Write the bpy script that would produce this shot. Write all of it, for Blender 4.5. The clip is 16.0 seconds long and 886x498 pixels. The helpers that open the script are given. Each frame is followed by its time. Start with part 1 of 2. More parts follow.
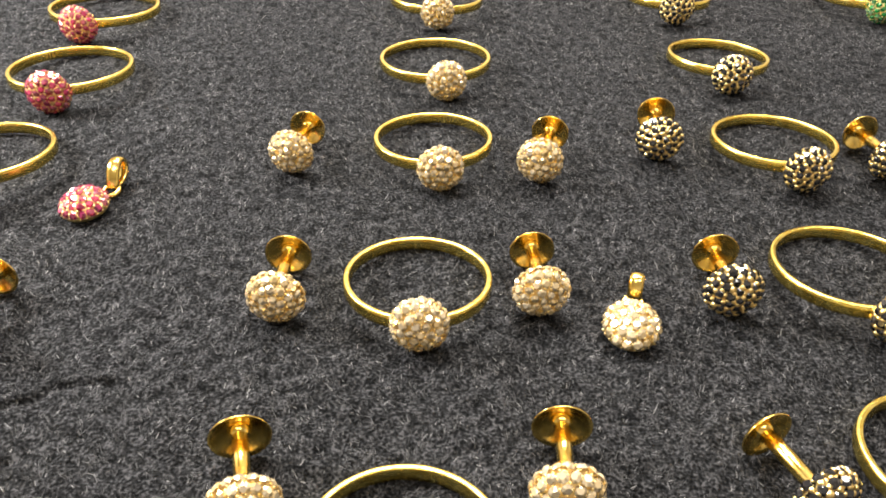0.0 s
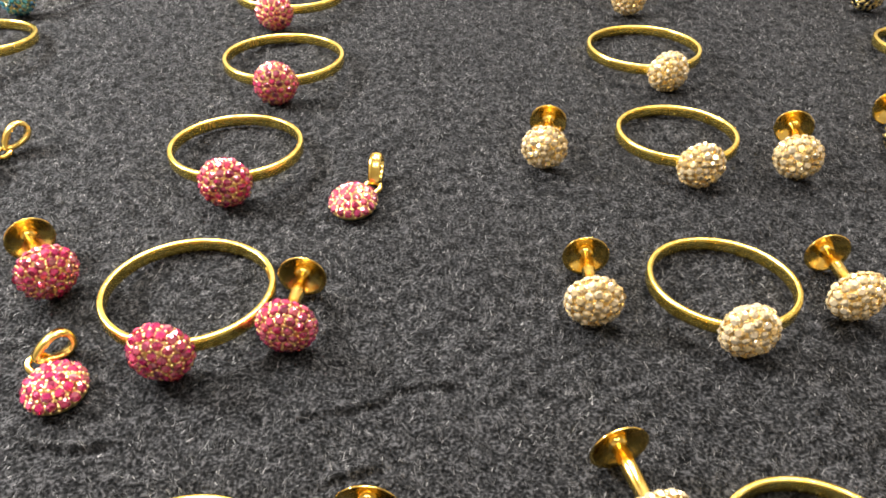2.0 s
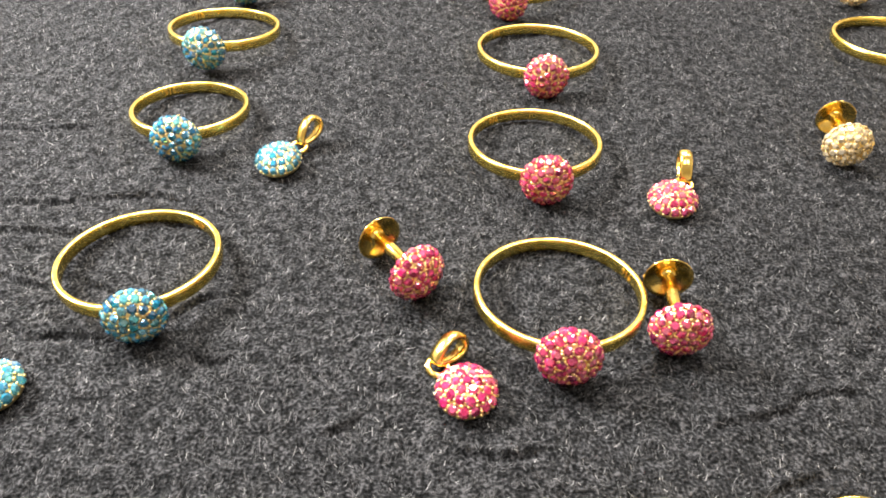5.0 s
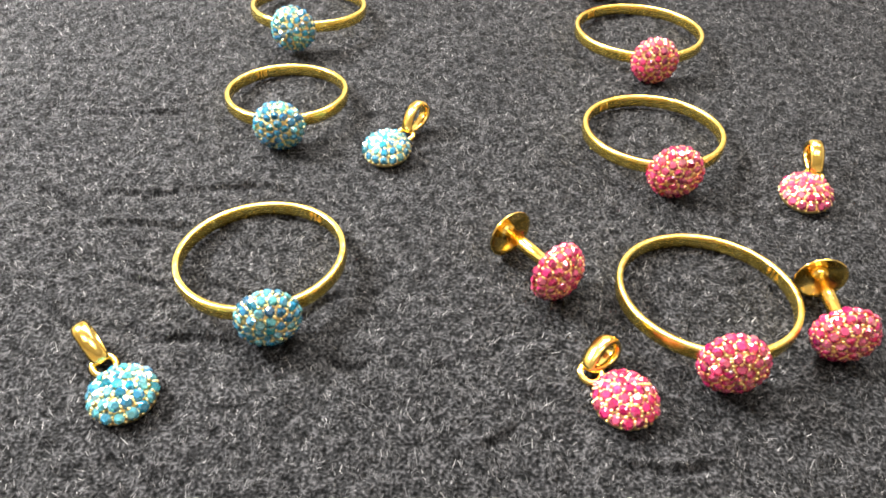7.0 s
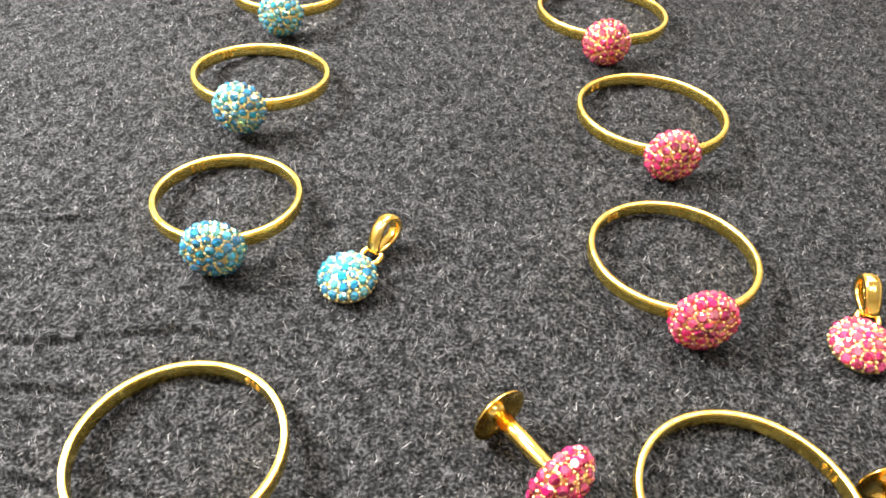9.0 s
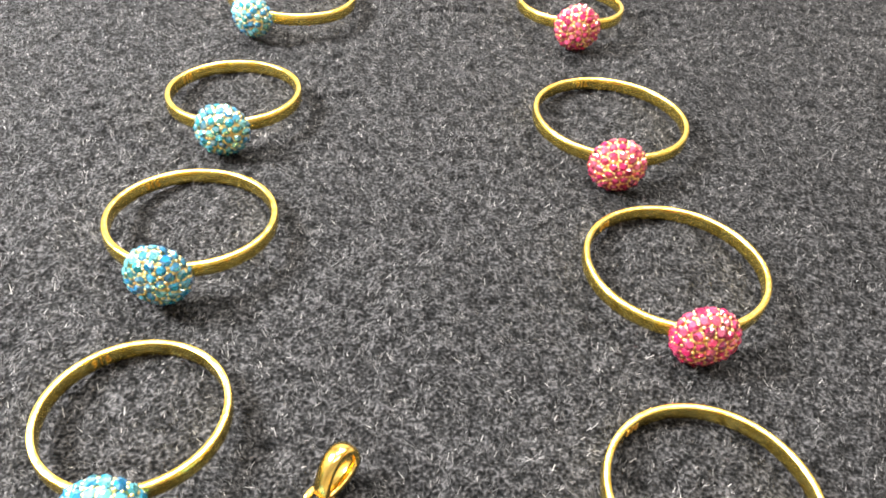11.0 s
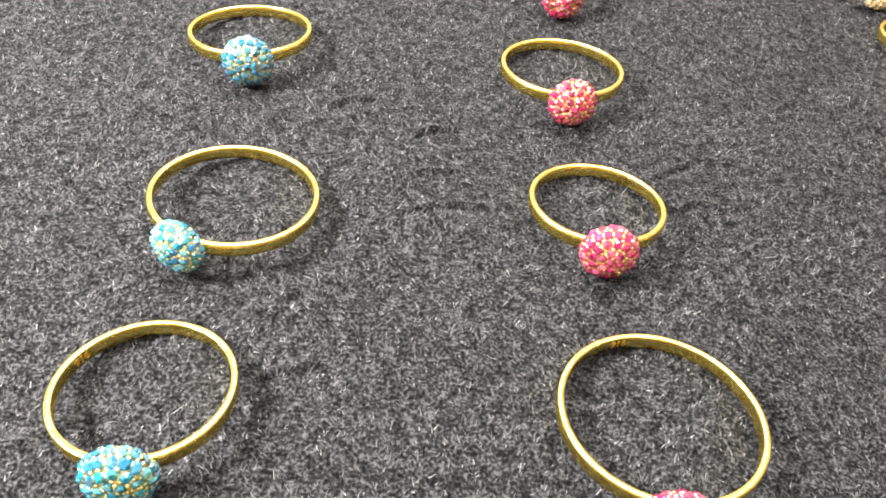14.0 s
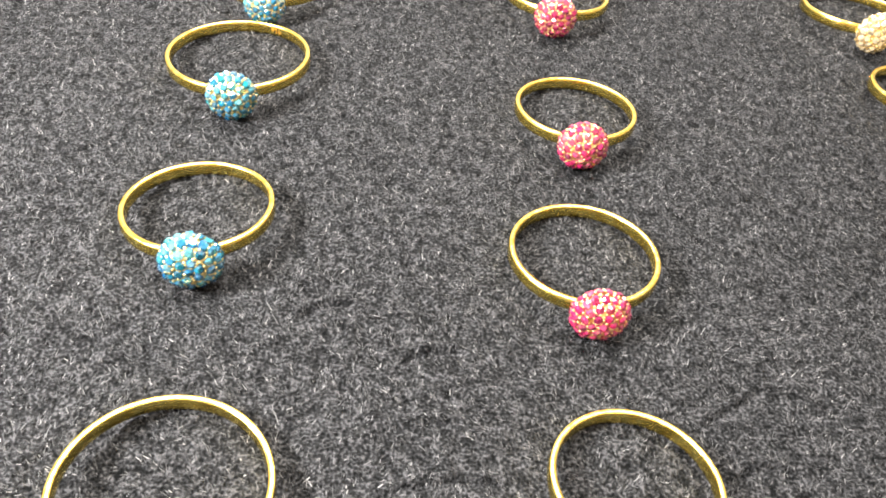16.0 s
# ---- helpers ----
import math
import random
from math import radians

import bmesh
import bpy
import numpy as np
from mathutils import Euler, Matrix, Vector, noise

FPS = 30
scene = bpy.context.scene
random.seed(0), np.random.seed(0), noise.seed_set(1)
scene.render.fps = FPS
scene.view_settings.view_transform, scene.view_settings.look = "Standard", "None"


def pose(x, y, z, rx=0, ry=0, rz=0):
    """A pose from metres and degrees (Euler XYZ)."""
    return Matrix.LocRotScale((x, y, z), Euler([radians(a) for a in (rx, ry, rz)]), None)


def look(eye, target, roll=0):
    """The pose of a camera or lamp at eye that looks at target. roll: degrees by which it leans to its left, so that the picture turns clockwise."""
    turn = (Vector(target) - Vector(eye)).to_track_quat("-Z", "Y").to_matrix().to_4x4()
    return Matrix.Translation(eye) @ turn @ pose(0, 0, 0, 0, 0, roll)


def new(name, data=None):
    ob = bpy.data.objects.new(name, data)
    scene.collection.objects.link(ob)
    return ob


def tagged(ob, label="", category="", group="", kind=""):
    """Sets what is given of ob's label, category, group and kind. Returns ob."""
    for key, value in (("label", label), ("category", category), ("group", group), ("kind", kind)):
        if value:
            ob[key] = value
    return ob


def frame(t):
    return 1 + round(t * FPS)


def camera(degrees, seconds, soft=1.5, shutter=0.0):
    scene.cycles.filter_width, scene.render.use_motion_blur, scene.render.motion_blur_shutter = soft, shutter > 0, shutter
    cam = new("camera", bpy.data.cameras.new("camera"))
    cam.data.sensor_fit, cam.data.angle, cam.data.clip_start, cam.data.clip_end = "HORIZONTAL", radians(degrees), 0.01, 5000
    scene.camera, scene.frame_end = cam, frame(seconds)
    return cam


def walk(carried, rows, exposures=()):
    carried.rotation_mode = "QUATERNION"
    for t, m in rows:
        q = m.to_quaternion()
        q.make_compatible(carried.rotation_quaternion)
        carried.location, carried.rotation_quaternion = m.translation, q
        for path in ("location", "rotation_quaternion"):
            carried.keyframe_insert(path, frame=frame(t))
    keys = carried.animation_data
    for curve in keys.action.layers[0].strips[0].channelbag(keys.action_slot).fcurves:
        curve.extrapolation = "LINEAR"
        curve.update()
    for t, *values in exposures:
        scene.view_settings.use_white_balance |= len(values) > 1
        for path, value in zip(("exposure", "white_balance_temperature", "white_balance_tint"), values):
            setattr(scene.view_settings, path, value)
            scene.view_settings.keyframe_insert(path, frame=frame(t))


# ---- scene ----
cam = camera(61.2, 16.0, 1.8)
METRES, EYE, TILT, LEAN, TURN = 0.25, 0.067, 0.0, 0.0, 0.0
ROWS = [
    (0.0, 0.0, 0.0, 0.0, 1.22, -39.98, -1.45),
    (0.5, -0.0366, 0.0014, 0.011, 1.59, -40.55, -1.28),
    (1.0, -0.0836, -0.005, 0.0043, 1.72, -41.3, -1.29),
    (1.5, -0.1193, 0.0089, 0.0055, 1.86, -41.7, -1.26),
    (2.0, -0.1511, 0.0092, 0.0061, 1.89, -42.22, -1.25),
    (2.5, -0.176, 0.0142, 0.0016, 1.83, -42.67, -1.33),
    (3.0, -0.2014, 0.0134, 0.0001, 1.9, -43.1, -1.39),
    (3.5, -0.2275, 0.012, 0.0043, 2.01, -43.32, -1.29),
    (4.0, -0.2676, 0.0134, 0.0083, 2.05, -43.45, -1.32),
    (4.5, -0.2943, 0.0161, 0.011, 2.09, -43.65, -1.39),
    (5.0, -0.3309, 0.0122, 0.0079, 2.31, -43.79, -1.28),
    (7.5, -0.4029, 0.0482, -0.002, 2.31, -46.05, -1.79),
    (8.0, -0.4065, 0.0808, -0.0042, 2.14, -46.42, -2.13),
    (8.5, -0.4048, 0.1076, -0.006, 2.05, -46.75, -2.58),
    (9.0, -0.399, 0.1416, -0.0037, 1.96, -46.74, -3.02),
    (11.5, -0.396, 0.2925, -0.0038, 1.29, -46.96, -3.55),
    (12.0, -0.4044, 0.3247, -0.0016, 1.14, -47.02, -3.58),
    (12.5, -0.4024, 0.3608, -0.0051, 0.94, -47.2, -3.76),
    (13.0, -0.4032, 0.3901, 0.0038, 0.88, -47.56, -3.88),
    (13.5, -0.4025, 0.4263, 0.0049, 0.77, -47.66, -4.08),
    (14.0, -0.4028, 0.4511, 0.0128, 0.76, -47.59, -4.22),
    (14.5, -0.3998, 0.4914, 0.021, 0.67, -47.74, -4.43),
    (15.0, -0.4053, 0.5315, 0.0212, 0.57, -47.92, -4.61),
    (15.5, -0.4091, 0.5745, 0.0266, 0.41, -47.95, -4.83),
    (16.0, -0.4075, 0.6044, 0.0275, 0.41, -48.27, -4.82),
]
walk(cam, [(t, pose(0, 0, EYE, TILT, LEAN, TURN) @ pose(METRES * x, METRES * y, METRES * z, 90 + pitch, roll, yaw)) for t, x, y, z, yaw, pitch, roll in ROWS],
     [(0, -0.1), (3, -0.1), (5, 0.08), (8, 0.17), (9, 0.22), (11.5, 0.36), (16, 0.43)])

# ---- light: a shop room with ceiling panels and daylight-white lamps, one an added fill ----
world = bpy.data.worlds.new("world")
scene.world = world
world.use_nodes = True
world.node_tree.nodes["Background"].inputs[0].default_value = (0.9, 0.95, 1.0, 1)
world.node_tree.nodes["Background"].inputs[1].default_value = 0.05


def lamp(name, eye, target, size, watts, color=(1, 1, 1)):
    data = bpy.data.lights.new(name, "AREA")
    data.shape, data.size, data.size_y, data.energy, data.color = "RECTANGLE", size[0], size[1], watts, color
    ob = new(name, data)
    ob.matrix_world = look(eye, target)
    return ob


for px, py, watts in ((-0.62, 0.8, 30), (-0.02, 0.85, 52), (0.75, 0.75, 12), (-0.35, 1.6, 62), (0.5, 1.7, 14), (-0.45, -0.5, 9), (0.45, -0.5, 9)):
    lamp("ceiling_panel_light", (px, py, 1.66), (px, py, 0), (0.55, 0.3), watts, (1.0, 0.928, 0.845))
# unseen low lamp, added to brighten the west side of the felt
lamp("west_fill_lamp", (-0.32, 0.15, 0.18), (-0.18, 0.11, 0), (0.06, 0.05), 4.4, (1.0, 0.96, 0.92))


# ---- materials ----
def material(name, color=(0.5, 0.5, 0.5), rough=0.5, metal=0.0):
    m = bpy.data.materials.new(name)
    m.use_nodes = True
    b = m.node_tree.nodes["Principled BSDF"]
    b.inputs["Base Color"].default_value = (*color, 1)
    b.inputs["Roughness"].default_value = rough
    b.inputs["Metallic"].default_value = metal
    return m, m.node_tree.nodes, m.node_tree.links, b


def ramp(nodes, stops):
    r = nodes.new("ShaderNodeValToRGB")
    while len(r.color_ramp.elements) < len(stops):
        r.color_ramp.elements.new(0.5)
    for e, (p, c) in zip(r.color_ramp.elements, stops):
        e.position, e.color = p, (*c, 1)
    return r


def noise_node(nodes, links, scale, detail=3, stretch=None):
    n = nodes.new("ShaderNodeTexNoise")
    n.inputs["Scale"].default_value, n.inputs["Detail"].default_value = scale, detail
    c = nodes.new("ShaderNodeTexCoord")
    if stretch:
        mp = nodes.new("ShaderNodeMapping")
        mp.inputs["Scale"].default_value = stretch
        links.new(c.outputs["Object"], mp.inputs["Vector"])
        links.new(mp.outputs["Vector"], n.inputs["Vector"])
    else:
        links.new(c.outputs["Object"], n.inputs["Vector"])
    return n


def gold(name, low, high, rough, bump=0.0, scale=900):
    m, nodes, links, b = material(name, high, rough, 1.0)
    n = noise_node(nodes, links, scale, 4)
    r = ramp(nodes, [(0.35, low), (0.65, high)])
    links.new(n.outputs["Fac"], r.inputs["Fac"])
    links.new(r.outputs["Color"], b.inputs["Base Color"])
    rr = nodes.new("ShaderNodeMapRange")
    rr.inputs["To Min"].default_value, rr.inputs["To Max"].default_value = rough * 0.7, rough * 1.4
    links.new(n.outputs["Fac"], rr.inputs["Value"])
    links.new(rr.outputs["Result"], b.inputs["Roughness"])
    if bump:
        f = noise_node(nodes, links, scale * 4, 3)
        bp = nodes.new("ShaderNodeBump")
        bp.inputs["Strength"].default_value, bp.inputs["Distance"].default_value = bump, 0.0001
        links.new(f.outputs["Fac"], bp.inputs["Height"])
        links.new(bp.outputs["Normal"], b.inputs["Normal"])
    return m


GOLD_BAND = gold("brushed_gold", (0.95, 0.67, 0.12), (1.0, 0.83, 0.25), 0.22, 0.35, 1100)
GOLD_BRIGHT = gold("polished_gold", (0.97, 0.66, 0.14), (1.0, 0.76, 0.24), 0.15, 0.12)
GOLD_GRAIN = gold("gold_grain", (0.97, 0.69, 0.26), (1.0, 0.82, 0.40), 0.3)
GOLD_DARK = gold("hallmark_gold", (0.75, 0.45, 0.08), (0.85, 0.55, 0.12), 0.35)


def gem(name, stops, metal, rough=0.06, dark=0.14, ior=2.1, glint=0.3, clear=0.0):
    """A cut stone: one hue a stone, deeper or paler from facet to facet as painted-in sparkle."""
    m, nodes, links, b = material(name, stops[0][1], rough, metal)
    info = nodes.new("ShaderNodeObjectInfo")
    r = ramp(nodes, stops)
    links.new(info.outputs["Random"], r.inputs["Fac"])
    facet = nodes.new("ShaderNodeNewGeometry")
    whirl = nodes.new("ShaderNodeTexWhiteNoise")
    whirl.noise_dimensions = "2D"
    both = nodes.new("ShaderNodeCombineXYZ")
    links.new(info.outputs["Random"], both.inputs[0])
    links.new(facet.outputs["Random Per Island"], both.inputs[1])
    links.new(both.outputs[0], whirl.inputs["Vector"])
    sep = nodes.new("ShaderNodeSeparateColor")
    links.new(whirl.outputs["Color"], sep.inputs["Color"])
    # inner reflections painted: each facet's colour is dimmed at random
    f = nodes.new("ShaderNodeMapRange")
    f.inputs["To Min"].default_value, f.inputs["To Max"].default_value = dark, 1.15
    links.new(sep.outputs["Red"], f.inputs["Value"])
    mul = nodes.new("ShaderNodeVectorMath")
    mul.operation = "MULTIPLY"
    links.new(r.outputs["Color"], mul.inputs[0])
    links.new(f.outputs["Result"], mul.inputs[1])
    # about a quarter of the facets get a pale glint mixed into their colour
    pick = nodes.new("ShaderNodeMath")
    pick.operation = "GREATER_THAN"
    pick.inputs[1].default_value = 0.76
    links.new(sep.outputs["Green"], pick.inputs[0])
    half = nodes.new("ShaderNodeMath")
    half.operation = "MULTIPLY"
    half.inputs[1].default_value = glint
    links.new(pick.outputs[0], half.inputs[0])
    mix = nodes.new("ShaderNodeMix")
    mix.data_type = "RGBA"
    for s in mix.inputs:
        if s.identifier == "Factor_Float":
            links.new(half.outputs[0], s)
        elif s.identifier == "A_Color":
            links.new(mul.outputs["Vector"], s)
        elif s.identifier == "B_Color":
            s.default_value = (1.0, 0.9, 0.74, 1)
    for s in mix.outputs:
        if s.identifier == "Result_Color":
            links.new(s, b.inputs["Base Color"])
    b.inputs["IOR"].default_value = ior
    b.inputs["Transmission Weight"].default_value = clear
    b.inputs["Coat Weight"].default_value = 0.9 if glint else 0.4
    b.inputs["Coat Roughness"].default_value = 0.03
    return m


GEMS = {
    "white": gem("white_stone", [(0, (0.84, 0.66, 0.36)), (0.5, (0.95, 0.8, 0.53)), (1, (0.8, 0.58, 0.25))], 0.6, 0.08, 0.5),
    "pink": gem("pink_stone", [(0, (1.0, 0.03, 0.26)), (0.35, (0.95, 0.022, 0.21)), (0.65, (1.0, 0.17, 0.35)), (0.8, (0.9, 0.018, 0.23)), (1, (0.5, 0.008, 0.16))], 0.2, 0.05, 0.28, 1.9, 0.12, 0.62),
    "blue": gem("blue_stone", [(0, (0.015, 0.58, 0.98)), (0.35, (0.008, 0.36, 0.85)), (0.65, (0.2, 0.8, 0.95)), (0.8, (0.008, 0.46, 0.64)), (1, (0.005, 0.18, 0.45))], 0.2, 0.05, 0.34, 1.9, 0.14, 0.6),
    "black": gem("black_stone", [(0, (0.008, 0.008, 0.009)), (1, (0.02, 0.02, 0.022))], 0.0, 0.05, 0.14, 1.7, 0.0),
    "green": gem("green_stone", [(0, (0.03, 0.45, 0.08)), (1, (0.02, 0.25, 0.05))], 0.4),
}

FELT, _n, _l, _b = material("black_felt", (0.03, 0.03, 0.03), 0.95)
_a = noise_node(_n, _l, 2700, 6)
_c = noise_node(_n, _l, 620, 3)
_x = _n.new("ShaderNodeMath")
_x.operation = "MULTIPLY_ADD"
_x.inputs[1].default_value = 0.28
_l.new(_c.outputs["Fac"], _x.inputs[0])
_y = _n.new("ShaderNodeMath")
_y.operation = "MULTIPLY"
_y.inputs[1].default_value = 0.72
_l.new(_a.outputs["Fac"], _y.inputs[0])
_l.new(_y.outputs[0], _x.inputs[2])
_r = ramp(_n, [(0.40, (0.0027, 0.0029, 0.0032)), (0.52, (0.0164, 0.0167, 0.0179)), (0.64, (0.064, 0.065, 0.0695))])
_l.new(_x.outputs[0], _r.inputs["Fac"])
_l.new(_r.outputs["Color"], _b.inputs["Base Color"])
_p = _n.new("ShaderNodeBump")
_p.inputs["Strength"].default_value, _p.inputs["Distance"].default_value = 1.0, 0.0008
_l.new(_x.outputs[0], _p.inputs["Height"])
_l.new(_p.outputs["Normal"], _b.inputs["Normal"])
_b.inputs["Specular IOR Level"].default_value = 0.05

FIBRE, _n, _l, _b = material("felt_fibre", (0.1, 0.1, 0.1), 0.6)
_g = _n.new("ShaderNodeNewGeometry")
_r = ramp(_n, [(0.0, (0.0047, 0.0049, 0.0053)), (0.5, (0.0156, 0.0158, 0.0169)), (0.85, (0.074, 0.075, 0.0795)), (0.96, (0.155, 0.156, 0.163)), (1.0, (0.34, 0.34, 0.345))])
_l.new(_g.outputs["Random Per Island"], _r.inputs["Fac"])
_b.inputs["Specular IOR Level"].default_value = 0.25
_l.new(_r.outputs["Color"], _b.inputs["Base Color"])


def plain(name, low, high, rough, scale):
    m, nodes, links, b = material(name, high, rough)
    n = noise_node(nodes, links, scale, 4)
    r = ramp(nodes, [(0.3, low), (0.7, high)])
    links.new(n.outputs["Fac"], r.inputs["Fac"])
    links.new(r.outputs["Color"], b.inputs["Base Color"])
    return m


WALL = plain("wall_paint", (0.55, 0.51, 0.46), (0.62, 0.58, 0.53), 0.8, 3)
CEIL = plain("ceiling_paint", (0.75, 0.75, 0.74), (0.8, 0.8, 0.79), 0.8, 3)
FLOOR = plain("floor_tile", (0.3, 0.28, 0.26), (0.4, 0.38, 0.35), 0.4, 6)
WOOD = plain("counter_wood", (0.16, 0.09, 0.05), (0.24, 0.14, 0.08), 0.4, 9)


# ---- mesh helpers ----
def mesh_of(name, verts, faces, mat, smooth=True):
    me = bpy.data.meshes.new(name)
    me.from_pydata([tuple(v) for v in verts], [], faces)
    me.materials.append(mat)
    me.polygons.foreach_set("use_smooth", [smooth] * len(me.polygons))
    me.update()
    return me


def place(name, me, parent=None, m=None, label=""):
    ob = new(name, me)
    if parent is not None:
        ob.parent = parent
    ob.matrix_basis = m if m is not None else Matrix()
    return tagged(ob, label)


def box(name, lo, hi, mat, parent=None, bevel=0.0):
    bm = bmesh.new()
    bmesh.ops.create_cube(bm, size=1)
    for v in bm.verts:
        v.co = Vector([lo[i] + (v.co[i] + 0.5) * (hi[i] - lo[i]) for i in range(3)])
    if bevel:
        bmesh.ops.bevel(bm, geom=bm.edges[:], offset=bevel, segments=2, affect="EDGES")
    me = bpy.data.meshes.new(name)
    bm.to_mesh(me)
    bm.free()
    me.materials.append(mat)
    return place(name, me, parent)


def lathe(profile, segs=40):
    """Revolves (radius, height) pairs round z; a first or last radius of 0 closes the end."""
    verts, faces, rows = [], [], []
    for r, z in profile:
        if r < 1e-9:
            rows.append([len(verts)])
            verts.append((0, 0, z))
        else:
            rows.append(list(range(len(verts), len(verts) + segs)))
            verts += [(r * math.cos(2 * math.pi * k / segs), r * math.sin(2 * math.pi * k / segs), z) for k in range(segs)]
    for a, b in zip(rows, rows[1:]):
        for k in range(segs):
            q = [a[k % len(a)], a[(k + 1) % len(a)], b[(k + 1) % len(b)], b[k % len(b)]]
            q = list(dict.fromkeys(q))
            if len(q) > 2:
                faces.append(q)
    return verts, faces


def sweep(path, normals, profile, axis=None):
    """Closed sweep: at each path point the profile (along the normal, along the axis) is set."""
    verts, faces, n = [], [], len(profile)
    for i, (p, q) in enumerate(zip(path, normals)):
        w = axis[i] if axis else Vector((0, 0, 1))
        verts += [p + q * u + w * v for u, v in profile]
    k = len(path)
    for i in range(k):
        for j in range(n):
            faces.append((i * n + j, ((i + 1) % k) * n + j, ((i + 1) % k) * n + (j + 1) % n, i * n + (j + 1) % n))
    return verts, faces


# ---- the pavé ball: a gold core, grains, and stones on it, with an equator of radius 1 ----
STEP = 0.35


def spheroid_rows(front, back, last):
    """Polar angles spaced evenly along the arc, from the front pole towards the back."""
    out, arc, want, prev = [], 0.0, 0.0, None
    for i in range(2001):
        th = math.pi * i / 2000
        a = front if th < math.pi / 2 else back
        p = (math.sin(th), a * math.cos(th))
        if prev:
            arc += math.dist(p, prev)
        prev = p
        if arc >= want and th <= last:
            out.append(th)
            want += STEP / 2
    return out


def on_spheroid(th, ph, front, back):
    a = front if th < math.pi / 2 else back
    p = Vector((math.sin(th) * math.cos(ph), math.sin(th) * math.sin(ph), a * math.cos(th)))
    n = Vector((p.x, p.y, p.z / (a * a))).normalized()
    return p, n


def ball_plan(front, back, last, coarse=False):
    """Stones (polar angle, turn) and gold grains (polar angle, turn, radius) in rows round the axis."""
    stones, grains = [], []
    rows = spheroid_rows(front, back, last)
    rng = random.Random(5)
    for k, th in enumerate(rows):
        turn = rng.random() * 6.28
        around = 2 * math.pi * math.sin(th) / STEP
        if k % 2 == 0:
            count = 1 if k == 0 else max(1, round(around))
            for i in range(count):
                stones.append((th, turn + 2 * math.pi * i / count))
                ph = turn + 2 * math.pi * (i + 0.5) / count
                if count > 1 and coarse:
                    grains.append((th, ph, 0.085))
                elif count > 1:
                    grains += [(th - 0.05, ph, 0.054), (th + 0.05, ph, 0.054)]
        else:
            n = max(5, round(around * (1.05 if coarse else 1.5)))
            grains += [(th, turn + 2 * math.pi * i / n, 0.105 if coarse else 0.064) for i in range(n)]
    return stones, grains


def ico():
    bm = bmesh.new()
    bmesh.ops.create_icosphere(bm, subdivisions=1, radius=1)
    v = [x.co.copy() for x in bm.verts]
    f = [[x.index for x in p.verts] for p in bm.faces]
    bm.free()
    return v, f


ICO = ico()


def ball_mesh(name, front, back, last, flat, coarse, grain, mat):
    """The core with its grains. flat: the back is cut off as a plane."""
    prof, n = [], 24
    for i in range(n + 1):
        th = math.pi * i / n
        a = front if th <= math.pi / 2 else back
        prof.append((0.94 * math.sin(th) if 0 < i < n else 0.0, 0.94 * a * math.cos(th)))
    if flat:
        prof = [p for p in prof if p[1] >= -1e-6] + [(0.9, -0.04), (0.0, -0.04)]
    verts, faces = lathe(prof, 36)
    verts = [Vector(v) for v in verts]
    faces = [list(f) for f in faces]
    rng = random.Random(3)
    for th, ph, r in ball_plan(front, back, last, coarse)[1]:
        p, q = on_spheroid(th, ph + rng.uniform(-0.03, 0.03), front, back)
        r *= grain * rng.uniform(0.75, 1.25)
        base = len(verts)
        verts += [p + q * 0.01 + v * r - q * (0.35 * r * v.dot(q)) for v in ICO[0]]
        faces += [[base + k for k in f] for f in ICO[1]]
    return mesh_of(name, verts, faces, mat)


def stone_mesh(name, mat):
    """A small round brilliant: table, crown and the upper pavilion."""
    r, v = 0.2, []
    for k in range(8):
        a = 2 * math.pi * k / 8
        v.append((0.52 * r * math.cos(a), 0.52 * r * math.sin(a), 0.46 * r))
    for k in range(8):
        a = 2 * math.pi * (k + 0.5) / 8
        v.append((r * math.cos(a), r * math.sin(a), 0.0))
    v.append((0, 0, -0.6 * r))
    f = [tuple(range(8))]
    for k in range(8):
        n = (k + 1) % 8
        f += [(k, 8 + k, n), (n, 8 + k, 8 + n), (8 + k, 16, 8 + n)]
    split, faces = [], []
    for p in f:
        faces.append(tuple(range(len(split), len(split) + len(p))))
        split += [v[i] for i in p]
    return mesh_of(name, split, faces, mat, smooth=False)


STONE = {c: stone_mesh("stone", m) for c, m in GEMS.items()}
KINDS = {  # front and back half-depths, how far the stones reach, flat back
    "ring": (0.62, 0.55, 2.35, False),
    "stud": (0.66, 0.40, 1.95, False),
    "pendant": (0.75, 0.30, 1.6, True),
}
BALL = {(k, c): ball_mesh("setting", *v, c == "black", {"white": 0.85, "black": 1.2}.get(c, 1.05), GOLD_GRAIN) for k, v in KINDS.items() for c in ("black", "white", "other")}
PLAN = {k: ball_plan(*v[:3])[0] for k, v in KINDS.items()}


def pave(kind, color, m, parent, radius, spin):
    """A setting with its stones: m takes the ball's axis (z) into the thing's frame."""
    front, back, _, _ = KINDS[kind]
    ball = place("setting", BALL[kind, color if color in ("black", "white") else "other"], parent, m @ Matrix.Rotation(spin, 4, "Z") @ Matrix.Scale(radius * 0.915, 4), "gold grain setting")
    rng = random.Random(int(spin * 1000))
    for th, ph in PLAN[kind]:
        p, n = on_spheroid(th, ph, front, back)
        jit = Vector((rng.uniform(-0.42, 0.42), rng.uniform(-0.42, 0.42), rng.uniform(-0.42, 0.42)))
        q = (n + jit).to_track_quat("Z", "Y").to_matrix().to_4x4()
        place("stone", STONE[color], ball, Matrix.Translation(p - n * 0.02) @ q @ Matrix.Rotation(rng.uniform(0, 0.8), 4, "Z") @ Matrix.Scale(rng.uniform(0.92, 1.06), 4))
    return ball


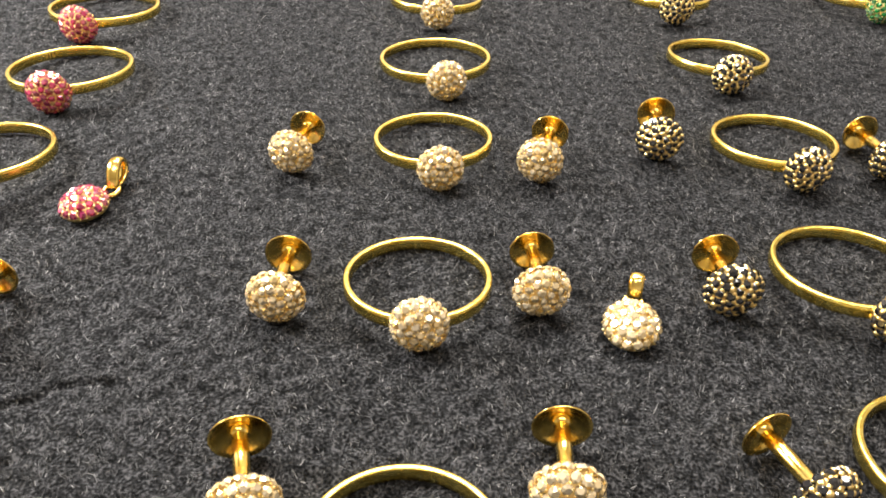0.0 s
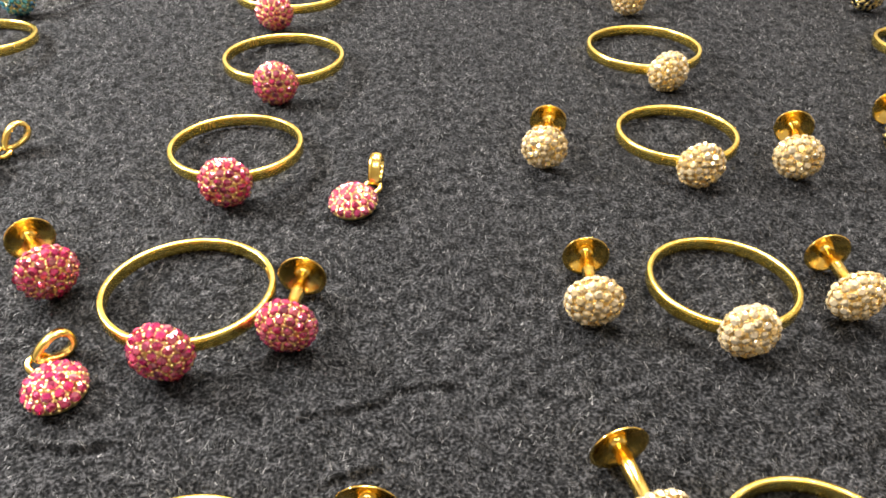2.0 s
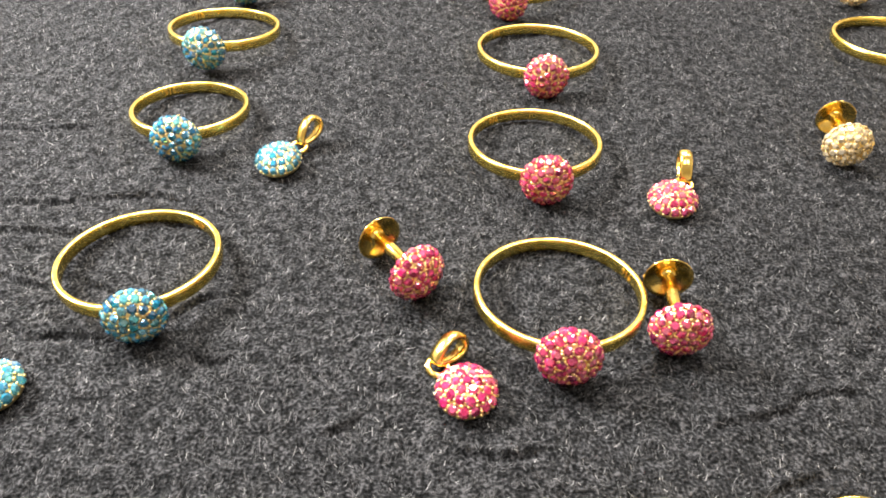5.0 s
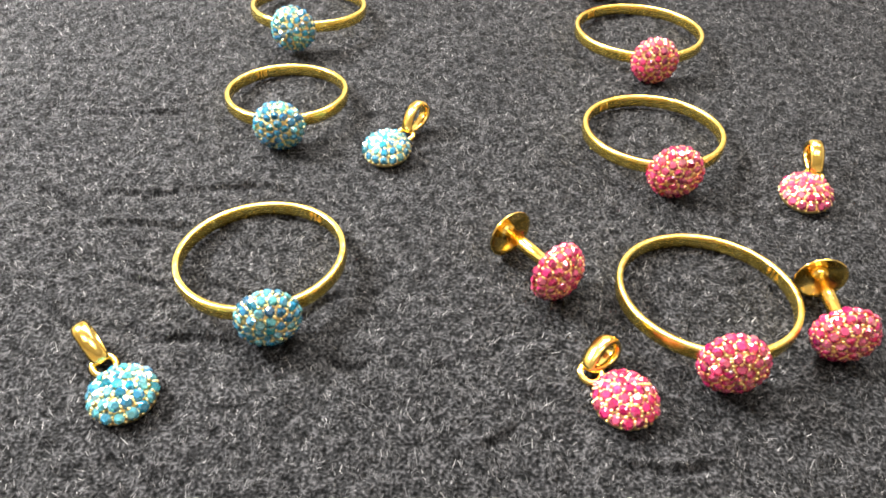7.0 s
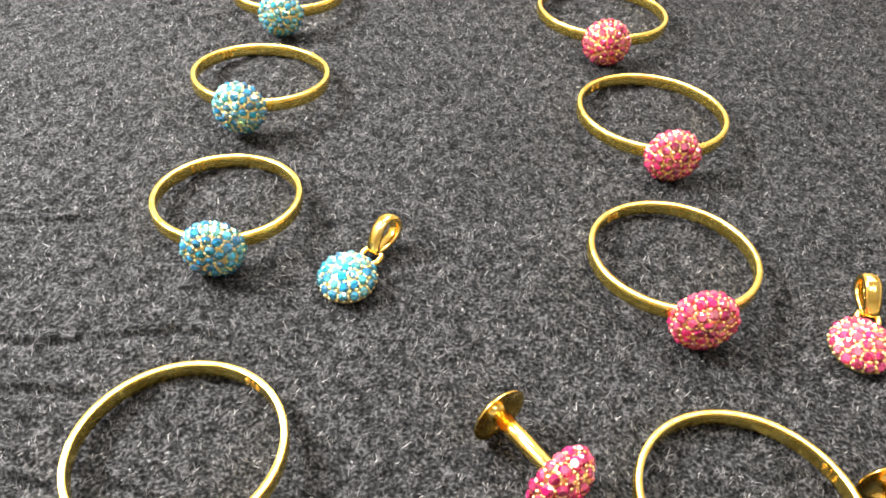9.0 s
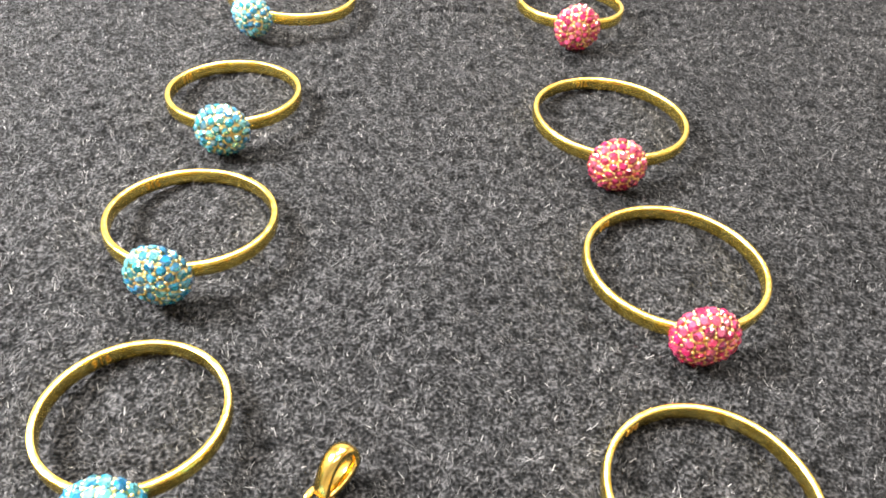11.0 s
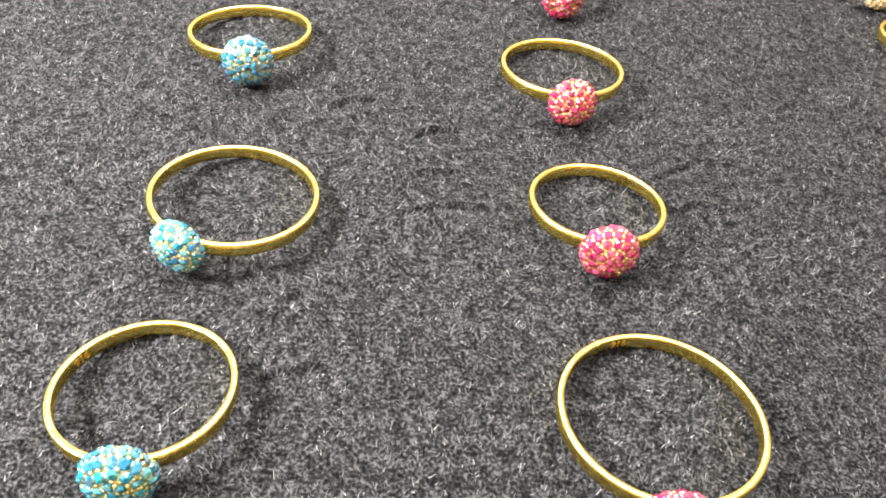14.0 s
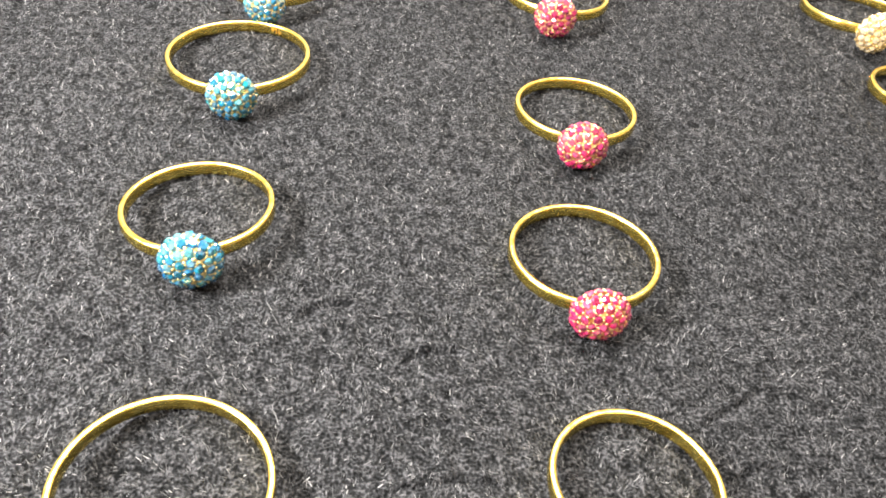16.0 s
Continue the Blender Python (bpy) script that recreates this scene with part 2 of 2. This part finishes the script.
def basis(x, y, z, o=(0, 0, 0)):
    return Matrix(((x[0], y[0], z[0], o[0]), (x[1], y[1], z[1], o[1]), (x[2], y[2], z[2], o[2]), (0, 0, 0, 1)))


WORDS = {"white": "clear sparkling", "pink": "ruby pink", "blue": "sky blue", "black": "black", "green": "green"}


def finger_ring(color, cx, cy, radius, phi, ball, zf, proud, mark):
    """A plain band lying on the cloth, propped at one side on its pavé ball. phi: the way to the ball, in degrees."""
    thing = new("ring")
    thing.matrix_basis = pose(cx, cy, 0, 0, 0, phi)
    tagged(thing, "slim gold ring with a " + WORDS[color] + " pave ball on black felt", "ring", "ball rings on the cloth")
    half = 0.0009
    zb = half * 1.02
    tilt = math.asin((zf - zb) / (2 * radius))
    turn = Matrix.Translation((0, 0, (zf + zb) / 2)) @ Matrix.Rotation(-tilt, 4, "Y")
    prof = [(-0.00074, -half * 0.86), (-0.00066, -half), (-0.00018, -half), (-0.00006, -half * 0.9), (0.00001, -half * 0.45), (0.00001, half * 0.45),
            (-0.00006, half * 0.9), (-0.00018, half), (-0.00066, half), (-0.00074, half * 0.86), (-0.00076, half * 0.3), (-0.00076, -half * 0.3)]
    path, nor = [], []
    rng = random.Random(int(cx * 1e5) + 7)
    ov, oa = rng.uniform(-0.006, 0.006), rng.uniform(0, 3.1)
    for k in range(128):
        a = 2 * math.pi * k / 128
        q = Vector((math.cos(a), math.sin(a), 0))
        path.append(q * radius * (1 + ov * math.cos(2 * (a - oa))))
        nor.append(q)
    v, f = sweep(path, nor, prof)
    place("band", mesh_of("band", v, f, GOLD_BAND), thing, turn)
    ax = turn @ basis((0, 1, 0), (0, 0, 1), (1, 0, 0), (radius + proud, 0, 0))
    pave("ring", color, ax, thing, ball, rng.uniform(0, 6))
    if mark is not None:
        data = bpy.data.curves.new("hallmark", "FONT")
        data.body, data.size, data.extrude, data.align_x, data.align_y = "916", 0.0013, 0.00003, "CENTER", "CENTER"
        data.materials.append(GOLD_DARK)
        a = radians(mark)
        c, s = math.cos(a), math.sin(a)
        place("hallmark", data, thing, turn @ basis((s, -c, 0), (0, 0, 1), (-c, -s, 0), ((radius - 0.00082) * c, (radius - 0.00082) * s, 0)), "stamped purity number")
    return thing


def stud(color, bx, by, ball, dx, dy, disc):
    """An ear stud lying on its side: pavé dome, post, and a dished screw-back."""
    thing = new("ear_stud")
    ang = math.degrees(math.atan2(by - dy, bx - dx))
    thing.matrix_basis = pose(bx, by, 0, 0, 0, ang)
    tagged(thing, "gold ear stud, " + WORDS[color] + " pave dome, lying on black felt", "earring", "ear studs on the cloth")
    length = math.hypot(bx - dx, by - dy)
    slope = math.asin((ball - disc) / length)
    turn = Matrix.Translation((0, 0, ball * 0.97)) @ Matrix.Rotation(-slope, 4, "Y")
    ax = turn @ basis((0, 1, 0), (0, 0, 1), (1, 0, 0))
    rng = random.Random(int(bx * 1e5) + 11)
    pave("stud", color, ax, thing, ball, rng.uniform(0, 6))
    post = lathe([(0, -length), (0.00086, -length), (0.00086, -length * 0.6), (0.00086, -ball * 0.42), (0.00105, -ball * 0.36), (0, -ball * 0.3)], 20)
    place("post", mesh_of("post", *post, GOLD_BRIGHT), thing, ax)
    dish = lathe([(0, -length - 0.0006), (disc * 0.45, -length - 0.00045), (disc * 0.85, -length + 0.00015), (disc * 0.99, -length + 0.00055), (disc, -length + 0.0007),
                  (disc * 0.97, -length + 0.00072), (disc * 0.82, -length + 0.0004), (disc * 0.42, -length - 0.0002), (0, -length - 0.0003)], 40)
    back = place("screw_back", mesh_of("screw_back", *dish, GOLD_BRIGHT), thing, ax, "dished polished gold disc")
    nut = lathe([(0, -length - 0.0004), (0.00125, -length - 0.0003), (0.0011, -length + 0.0001), (0.00096, -length + 0.0006), (0.0006, -length + 0.00065)], 14)
    place("collar", mesh_of("collar", *nut, GOLD_BRIGHT), back)
    return thing


def pendant(color, bx, by, ball, angle, length, roll, lift, skew, tip=0):
    """A half-ball pendant lying dome up, with a jump ring and a strap bail. angle: the way to the bail."""
    thing = new("pendant")
    thing.matrix_basis = pose(bx, by, 0, 0, 0, angle)
    tagged(thing, "gold pendant, " + WORDS[color] + " pave half ball, lying on felt", "pendant", "pendants on the cloth")
    pave("pendant", color, pose(0, 0, 0.04 * ball + 0.0002 + ball * math.sin(radians(tip)), 0, -tip, 0), thing, ball, random.Random(int(bx * 1e5)).uniform(0, 6))
    path, nor = [], []
    for k in range(32):
        a = 2 * math.pi * k / 32
        q = Vector((math.cos(a), math.sin(a), 0))
        path.append(q * 0.00115)
        nor.append(q)
    prof = [(0.0004 * math.cos(2 * math.pi * j / 8), 0.0004 * math.sin(2 * math.pi * j / 8)) for j in range(8)]
    loop = place("jump_ring", mesh_of("jump_ring", *sweep(path, nor, prof), GOLD_BRIGHT), thing, pose(ball + 0.0008, 0, 0.0008, 0, -12, 0))
    path, nor, n = [], [], 48
    for k in range(n):
        a = 2 * math.pi * k / n
        x, z = length / 2 * math.cos(a), 0.0017 * math.sin(a) * (0.72 + 0.28 * math.cos(a))
        path.append(Vector((x, z, 0)))
    for k in range(n):
        d = (path[(k + 1) % n] - path[k - 1]).normalized()
        nor.append(Vector((d.y, -d.x, 0)))
    w = 0.0009
    prof = [(-0.00034, -w * 0.88), (-0.00026, -w), (0.00018, -w), (0.00038, -w * 0.6), (0.00044, 0), (0.00038, w * 0.6), (0.00018, w), (-0.00026, w), (-0.00034, w * 0.88)]
    bail = place("bail", mesh_of("bail", *sweep(path, nor, prof), GOLD_BRIGHT), thing,
                 pose(ball + 0.0013, 0, 0.0013, 0, -lift, skew) @ pose(0, 0, 0, roll, 0, 0) @ pose(length / 2, 0, 0), "polished gold strap loop")
    return thing


# ---- room and counter ----
def shell():
    lo, hi, t = (-2.2, -2.0, -0.95), (2.2, 2.6, 1.7), 0.12
    tagged(box("floor", (lo[0] - t, lo[1] - t, lo[2] - t), (hi[0] + t, hi[1] + t, lo[2]), FLOOR), "grey tiled shop floor", "floor", kind="structure")
    tagged(box("ceiling", (lo[0] - t, lo[1] - t, hi[2]), (hi[0] + t, hi[1] + t, hi[2] + t), CEIL), "white painted ceiling", "ceiling", kind="structure")
    for n, a, b in (("wall_west", (lo[0] - t, lo[1], lo[2]), (lo[0], hi[1], hi[2])), ("wall_east", (hi[0], lo[1], lo[2]), (hi[0] + t, hi[1], hi[2])),
                    ("wall_south", (lo[0] - t, lo[1] - t, lo[2]), (hi[0] + t, lo[1], hi[2])), ("wall_north", (lo[0] - t, hi[1], lo[2]), (hi[0] + t, hi[1] + t, hi[2]))):
        tagged(box(n, a, b, WALL), "plain painted shop wall", "wall", kind="structure")


shell()
counter = tagged(new("counter"), "dark wooden counter under the black cloth", "counter")
counter.matrix_basis = pose(-0.03, 0.16, -0.95)
box("worktop", (-0.75, -0.45, 0.90), (0.75, 0.45, 0.9455), WOOD, counter, 0.004)
box("body", (-0.70, -0.40, 0.0), (0.70, 0.40, 0.90), WOOD, counter, 0.004)


# ---- the felt ----
def lattice(x, y, seed):
    rng = np.random.RandomState(seed)
    g = rng.rand(64, 64)
    xi, yi = np.floor(x).astype(int), np.floor(y).astype(int)
    fx, fy = x - xi, y - yi
    fx, fy = fx * fx * (3 - 2 * fx), fy * fy * (3 - 2 * fy)
    at = lambda i, j: g[i % 64, j % 64]
    return (at(xi, yi) * (1 - fx) + at(xi + 1, yi) * fx) * (1 - fy) + (at(xi, yi + 1) * (1 - fx) + at(xi + 1, yi + 1) * fx) * fy


# creases: from, to and bow, in millimetres
CREASES = (
    (-154.4, 80.7, -148.0, 77.5, 0.4), (-154.7, 98.6, -140.4, 99.6, -0.6), (-145.5, 80.4, -128.1, 83.6, -0.4), (-128.1, 83.6, -121.0, 82.7, 0.4), (-145.2, 74.6, -132.6, 75.5, 0.4),
    (-139.5, 67.8, -133.1, 65.8, -0.5), (-128.9, 67.7, -121.8, 64.9, -0.6), (-121.9, 65.2, -116.5, 65.0, -0.2), (-134.9, 59.9, -129.6, 57.5, -0.9), (-130.0, 57.7, -124.2, 57.8, 0.3),
    (-146.5, 62.9, -141.4, 58.4, -0.2), (-114.1, 57.3, -107.8, 55.5, -0.9), (-119.6, 46.7, -117.3, 42.1, 0.6), (-96.2, 45.9, -91.9, 49.3, -0.5), (-54.0, 49.5, -44.0, 52.5, -0.4),
    (-44.4, 53.2, -36.9, 55.0, 0.5), (-50.2, 41.3, -43.6, 44.3, 0.2), (-116.5, 61.2, -110.7, 65.3, 1.3), (-80.8, 45.4, -72.5, 45.5, -0.5), (-144.5, 147.9, -135.9, 142.4, -1.0),
    (-100.9, 200.0, -93.6, 201.5, 0.9), (-101.1, 191.2, -94.3, 192.2, 0.4), (-65.8, 193.7, -58.3, 198.2, -0.1), (-101.4, 184.1, -89.6, 185.3, 0.9), (-114.0, 205.0, -107.5, 208.0, 0.8),
    (-64.2, 187.1, -57.6, 188.0, 0.8), (-116.4, 157.1, -110.4, 158.5, 0.5), (-154.8, 173.8, -149.1, 166.6, 0.8))


def fold(x, y, wob):
    """The short, bowed creases pressed into the felt."""
    h = 0
    for x0, y0, x1, y1, bow in CREASES:
        dx, dy = (x1 - x0) * 0.001, (y1 - y0) * 0.001
        size = math.hypot(dx, dy)
        px, py = x - x0 * 0.001, y - y0 * 0.001
        u = (px * dx + py * dy) / size ** 2
        v = (py * dx - px * dy) / size - bow * 0.004 * u * (1 - u) + (wob - 0.5) * 0.0012
        s = v / 0.0006
        h = h + s * np.exp(-s * s) * np.clip(u * 5 + 0.6, 0, 1) * np.clip(5.6 - u * 5, 0, 1)
    return h


def felt_height(x, y):
    """Soft waves all over, and sharp creases towards the front and the west."""
    wave = (lattice(x * 45 + 9, y * 45 + 4, 1) - 0.5) * 0.0003
    wob = lattice(x * 60, y * 60, 2)
    n = lattice(x * 22 + wob * 1.1 + 7, y * 46 + wob * 1.3 + 3, 3)
    crease = 0
    for k, level in enumerate((0.26, 0.36, 0.46, 0.56, 0.66)):
        s = (n - level) / 0.017
        short = np.clip((lattice(x * 110 + 20 * k, y * 110, 9) - 0.4) * 5, 0, 1)
        crease = crease + s * np.exp(-s * s) * short
    west = np.clip((-0.10 - x) / 0.03, 0, 1)
    front = np.clip((0.052 - y) / 0.012, 0, 1)
    where = np.maximum(1.0 * west, 0.9 * front) + 0.2
    tuft = lattice(x * 330 + wob * 3, y * 330 + wob * 2, 5) * 0.0003 + lattice(x * 700 + wob * 5, y * 700, 6) * 0.00042 + lattice(x * 1500, y * 1500 + wob * 7, 7) * 0.00014
    return wave + tuft + crease * where * 0.00035 + fold(x, y, wob) * 0.001 - 0.00055


def felt():
    fx, fy = np.linspace(-0.20, 0.12, 900), np.linspace(0.02, 0.32, 850)
    xs = np.concatenate([np.linspace(-0.55, -0.21, 18), fx, np.linspace(0.13, 0.5, 18)])
    ys = np.concatenate([np.linspace(-0.24, 0.01, 14), fy, np.linspace(0.33, 0.56, 12)])
    X, Y = np.meshgrid(xs, ys)
    Z = felt_height(X, Y)
    Z[0, :] = Z[-1, :] = Z[:, 0] = Z[:, -1] = -0.0044
    w, h = len(xs), len(ys)
    i = np.arange((h - 1) * w).reshape(h - 1, w)[:, :-1].ravel()
    me = bpy.data.meshes.new("felt_cloth")
    me.from_pydata(np.c_[X.ravel(), Y.ravel(), Z.ravel()].tolist(), [], np.c_[i, i + 1, i + w + 1, i + w].tolist())
    me.materials.append(FELT)
    me.polygons.foreach_set("use_smooth", [True] * len(me.polygons))
    ob = tagged(new("felt_cloth", me), "black felt cloth with fuzzy fibres and faint creases on a counter", "cloth")
    return ob


def fibres(count):
    """Loose fibres on the felt, each a short thin ribbon, combed by a local nap."""
    rng = np.random.RandomState(4)
    tufts = count // 6
    x, y = rng.uniform(-0.195, 0.112, tufts), rng.uniform(0.028, 0.315, tufts)
    lean = np.repeat(rng.uniform(-0.7, 0.7, tufts), 6)
    x = np.repeat(x, 6) + rng.normal(0, 0.00018, tufts * 6)
    y = np.repeat(y, 6) + rng.normal(0, 0.00018, tufts * 6)
    keep = (x < 0.015) | (y < 0.19)
    x, y, lean = x[keep], y[keep], lean[keep]
    count = len(x)
    nap = 1.57 + (lattice(x * 120, y * 120, 8) - 0.5) * 2.4
    a = nap + lean + rng.normal(0, 0.55, count)
    ln = rng.gamma(2.4, 0.00011, count) + 0.00012
    up = rng.uniform(0.05, 0.75, count) * ln
    wid = rng.uniform(0.000018, 0.000034, count)
    pts = []
    for s in (0.0, 1.0):
        px, py = x + np.cos(a) * ln * s, y + np.sin(a) * ln * s
        pz = felt_height(px, py) + 0.00001 + up * s
        for side in (-1, 1):
            w = wid * side * (1.0 - 0.4 * s)
            pts.append(np.c_[px - np.sin(a) * w, py + np.cos(a) * w, pz])
    v = np.stack(pts, 1).reshape(-1, 3)
    f = (np.arange(count) * 4)[:, None] + np.array([0, 1, 3, 2])
    me = bpy.data.meshes.new("felt_fibre")
    me.vertices.add(len(v))
    me.vertices.foreach_set("co", v.ravel())
    me.loops.add(f.size)
    me.loops.foreach_set("vertex_index", f.ravel().astype(np.int32))
    me.polygons.add(len(f))
    me.polygons.foreach_set("loop_start", np.arange(0, f.size, 4, dtype=np.int32))
    me.update(calc_edges=True)
    me.materials.append(FIBRE)
    tagged(new("felt_fibre", me), "loose grey fibres on the black felt", "fibre", kind="stuff")


felt()
fibres(520000)

# ---- jewellery: colour, ring centre, radius, way to the ball, ball radius, ball height, ball proud of the band, hallmark ----
MM = 0.001
for row in (
        ("white", -3.1, 71.0, 9.45, -86, 3.74, 3.42, -0.28, None), ("white", -2.2, 105.0, 9.64, -82, 3.74, 3.30, 0.65, None), ("white", -2.7, 134.1, 10.65, -78, 3.80, 3.33, 0.69, None),
        ("white", -3.2, 164.1, 10.20, -88, 3.70, 3.55, 0.70, None), ("white", -2.7, 34.2, 9.80, -88, 3.75, 3.60, 0.70, None), ("white", -8.5, 232.5, 9.50, -90, 3.75, 3.60, 0.70, None),
        ("white", -12.6, 258.0, 9.50, -90, 3.75, 3.60, 0.70, None), ("white", -16.4, 284.3, 9.60, -88, 3.90, 3.74, 0.70, None), ("black", 54.0, 75.9, 10.00, -80, 3.80, 3.65, 0.70, None),
        ("black", 54.0, 107.7, 9.99, -81, 3.82, 3.67, 0.70, None), ("black", 52.9, 139.0, 9.74, -91, 3.85, 3.61, 0.70, None), ("black", 49.7, 169.8, 9.30, -93, 3.80, 3.65, 0.70, None),
        ("black", 53.6, 45.5, 10.00, -85, 3.80, 3.65, 0.70, None), ("green", 95.8, 174.6, 9.80, -88, 3.80, 3.65, 0.70, None), ("pink", -69.6, 65.9, 10.48, -89, 3.88, 3.55, 0.45, 114),
        ("pink", -71.1, 96.8, 10.15, -84, 3.90, 3.47, 0.57, 215), ("pink", -69.2, 125.2, 10.87, -86, 3.88, 3.42, 0.23, 222), ("pink", -73.3, 153.2, 11.03, -94, 3.88, 3.44, 0.81, 200),
        ("pink", -76.2, 184.5, 9.06, -90, 3.79, 3.69, 0.72, None), ("pink", -77.9, 215.7, 9.92, -88, 3.80, 3.58, 0.83, None), ("pink", -75.6, 246.2, 9.59, -92, 3.88, 3.61, 0.73, None),
        ("pink", -75.3, 281.3, 9.90, -98, 3.88, 3.72, 0.70, None), ("pink", -60.3, 29.9, 9.50, -90, 3.85, 3.70, 0.70, None), ("blue", -121.9, 68.4, 10.14, -73, 3.70, 3.41, 0.69, 130),
        ("blue", -125.1, 102.0, 9.10, -85, 3.71, 3.42, 0.70, 215), ("blue", -126.1, 127.9, 9.88, -94, 3.79, 4.10, 0.59, 230), ("blue", -126.6, 153.2, 9.30, -86, 3.68, 3.57, 0.69, 240),
        ("blue", -123.2, 181.9, 10.66, -113, 3.50, 3.78, 0.65, None), ("blue", -128.2, 219.7, 9.74, -81, 3.95, 3.88, 0.82, None), ("blue", -129.4, 254.0, 11.34, -84, 3.90, 3.49, 0.77, 150),
        ("blue", -127.6, 278.1, 9.50, -90, 3.65, 3.50, 0.70, None)):
    finger_ring(row[0], *(v * MM for v in row[1:4]), row[4], *(v * MM for v in row[5:8]), row[8])

# colour, dome centre, dome radius, disc centre, disc radius
for c, bx, by, r, dx, dy, q in (
        ("white", -20.2, 65.7, 3.72, -20.2, 74.9, 3.04), ("white", 12.4, 68.3, 3.73, 11.8, 77.3, 3.03), ("white", -24.0, 98.0, 3.64, -22.7, 106.8, 2.96),
        ("white", 14.5, 97.7, 3.75, 17.1, 107.6, 3.05), ("white", -17.8, 38.0, 3.7, -20.1, 46.1, 3.2), ("white", 12.7, 40.3, 3.8, 13.0, 48.7, 3.2),
        ("black", 34.4, 105.1, 3.85, 35.8, 114.7, 3.15), ("black", 70.5, 101.5, 3.8, 69.2, 111.0, 3.05), ("black", 36.5, 69.5, 3.83, 36.4, 77.9, 3.1), ("black", 37.2, 40.6, 3.8, 34.1, 48.7, 3.0),
        ("pink", -56.3, 59.8, 3.75, -56.0, 69.1, 3.05), ("pink", -87.1, 66.9, 3.8, -92.7, 73.9, 3.1), ("pink", -44.7, 29.5, 3.8, -44.7, 38.7, 3.2)):
    stud(c, bx * MM, by * MM, r * MM, dx * MM, dy * MM, q * MM)

# colour, dome centre, dome radius, way to the bail, bail length, roll, lift and skew, tip of the dome
for c, bx, by, r, ang, ln, roll, lift, skew, tip in (
        ("white", 23.3, 64.7, 3.89, 76, 3.1, 84, 34, 0, 12), ("pink", -51.9, 85.9, 3.8, 60, 4.5, 86, 26, 28, 5), ("pink", -80.6, 51.7, 3.82, 135, 4.3, 66, 8, -90, 0),
        ("blue", -109.1, 91.2, 3.72, 60, 4.6, 68, 26, 0, 6), ("blue", -132.2, 49.3, 3.85, 133, 4.6, 80, 16, 0, 0)):
    pendant(c, bx * MM, by * MM, r * MM, ang, ln * MM, roll, lift, skew, tip)
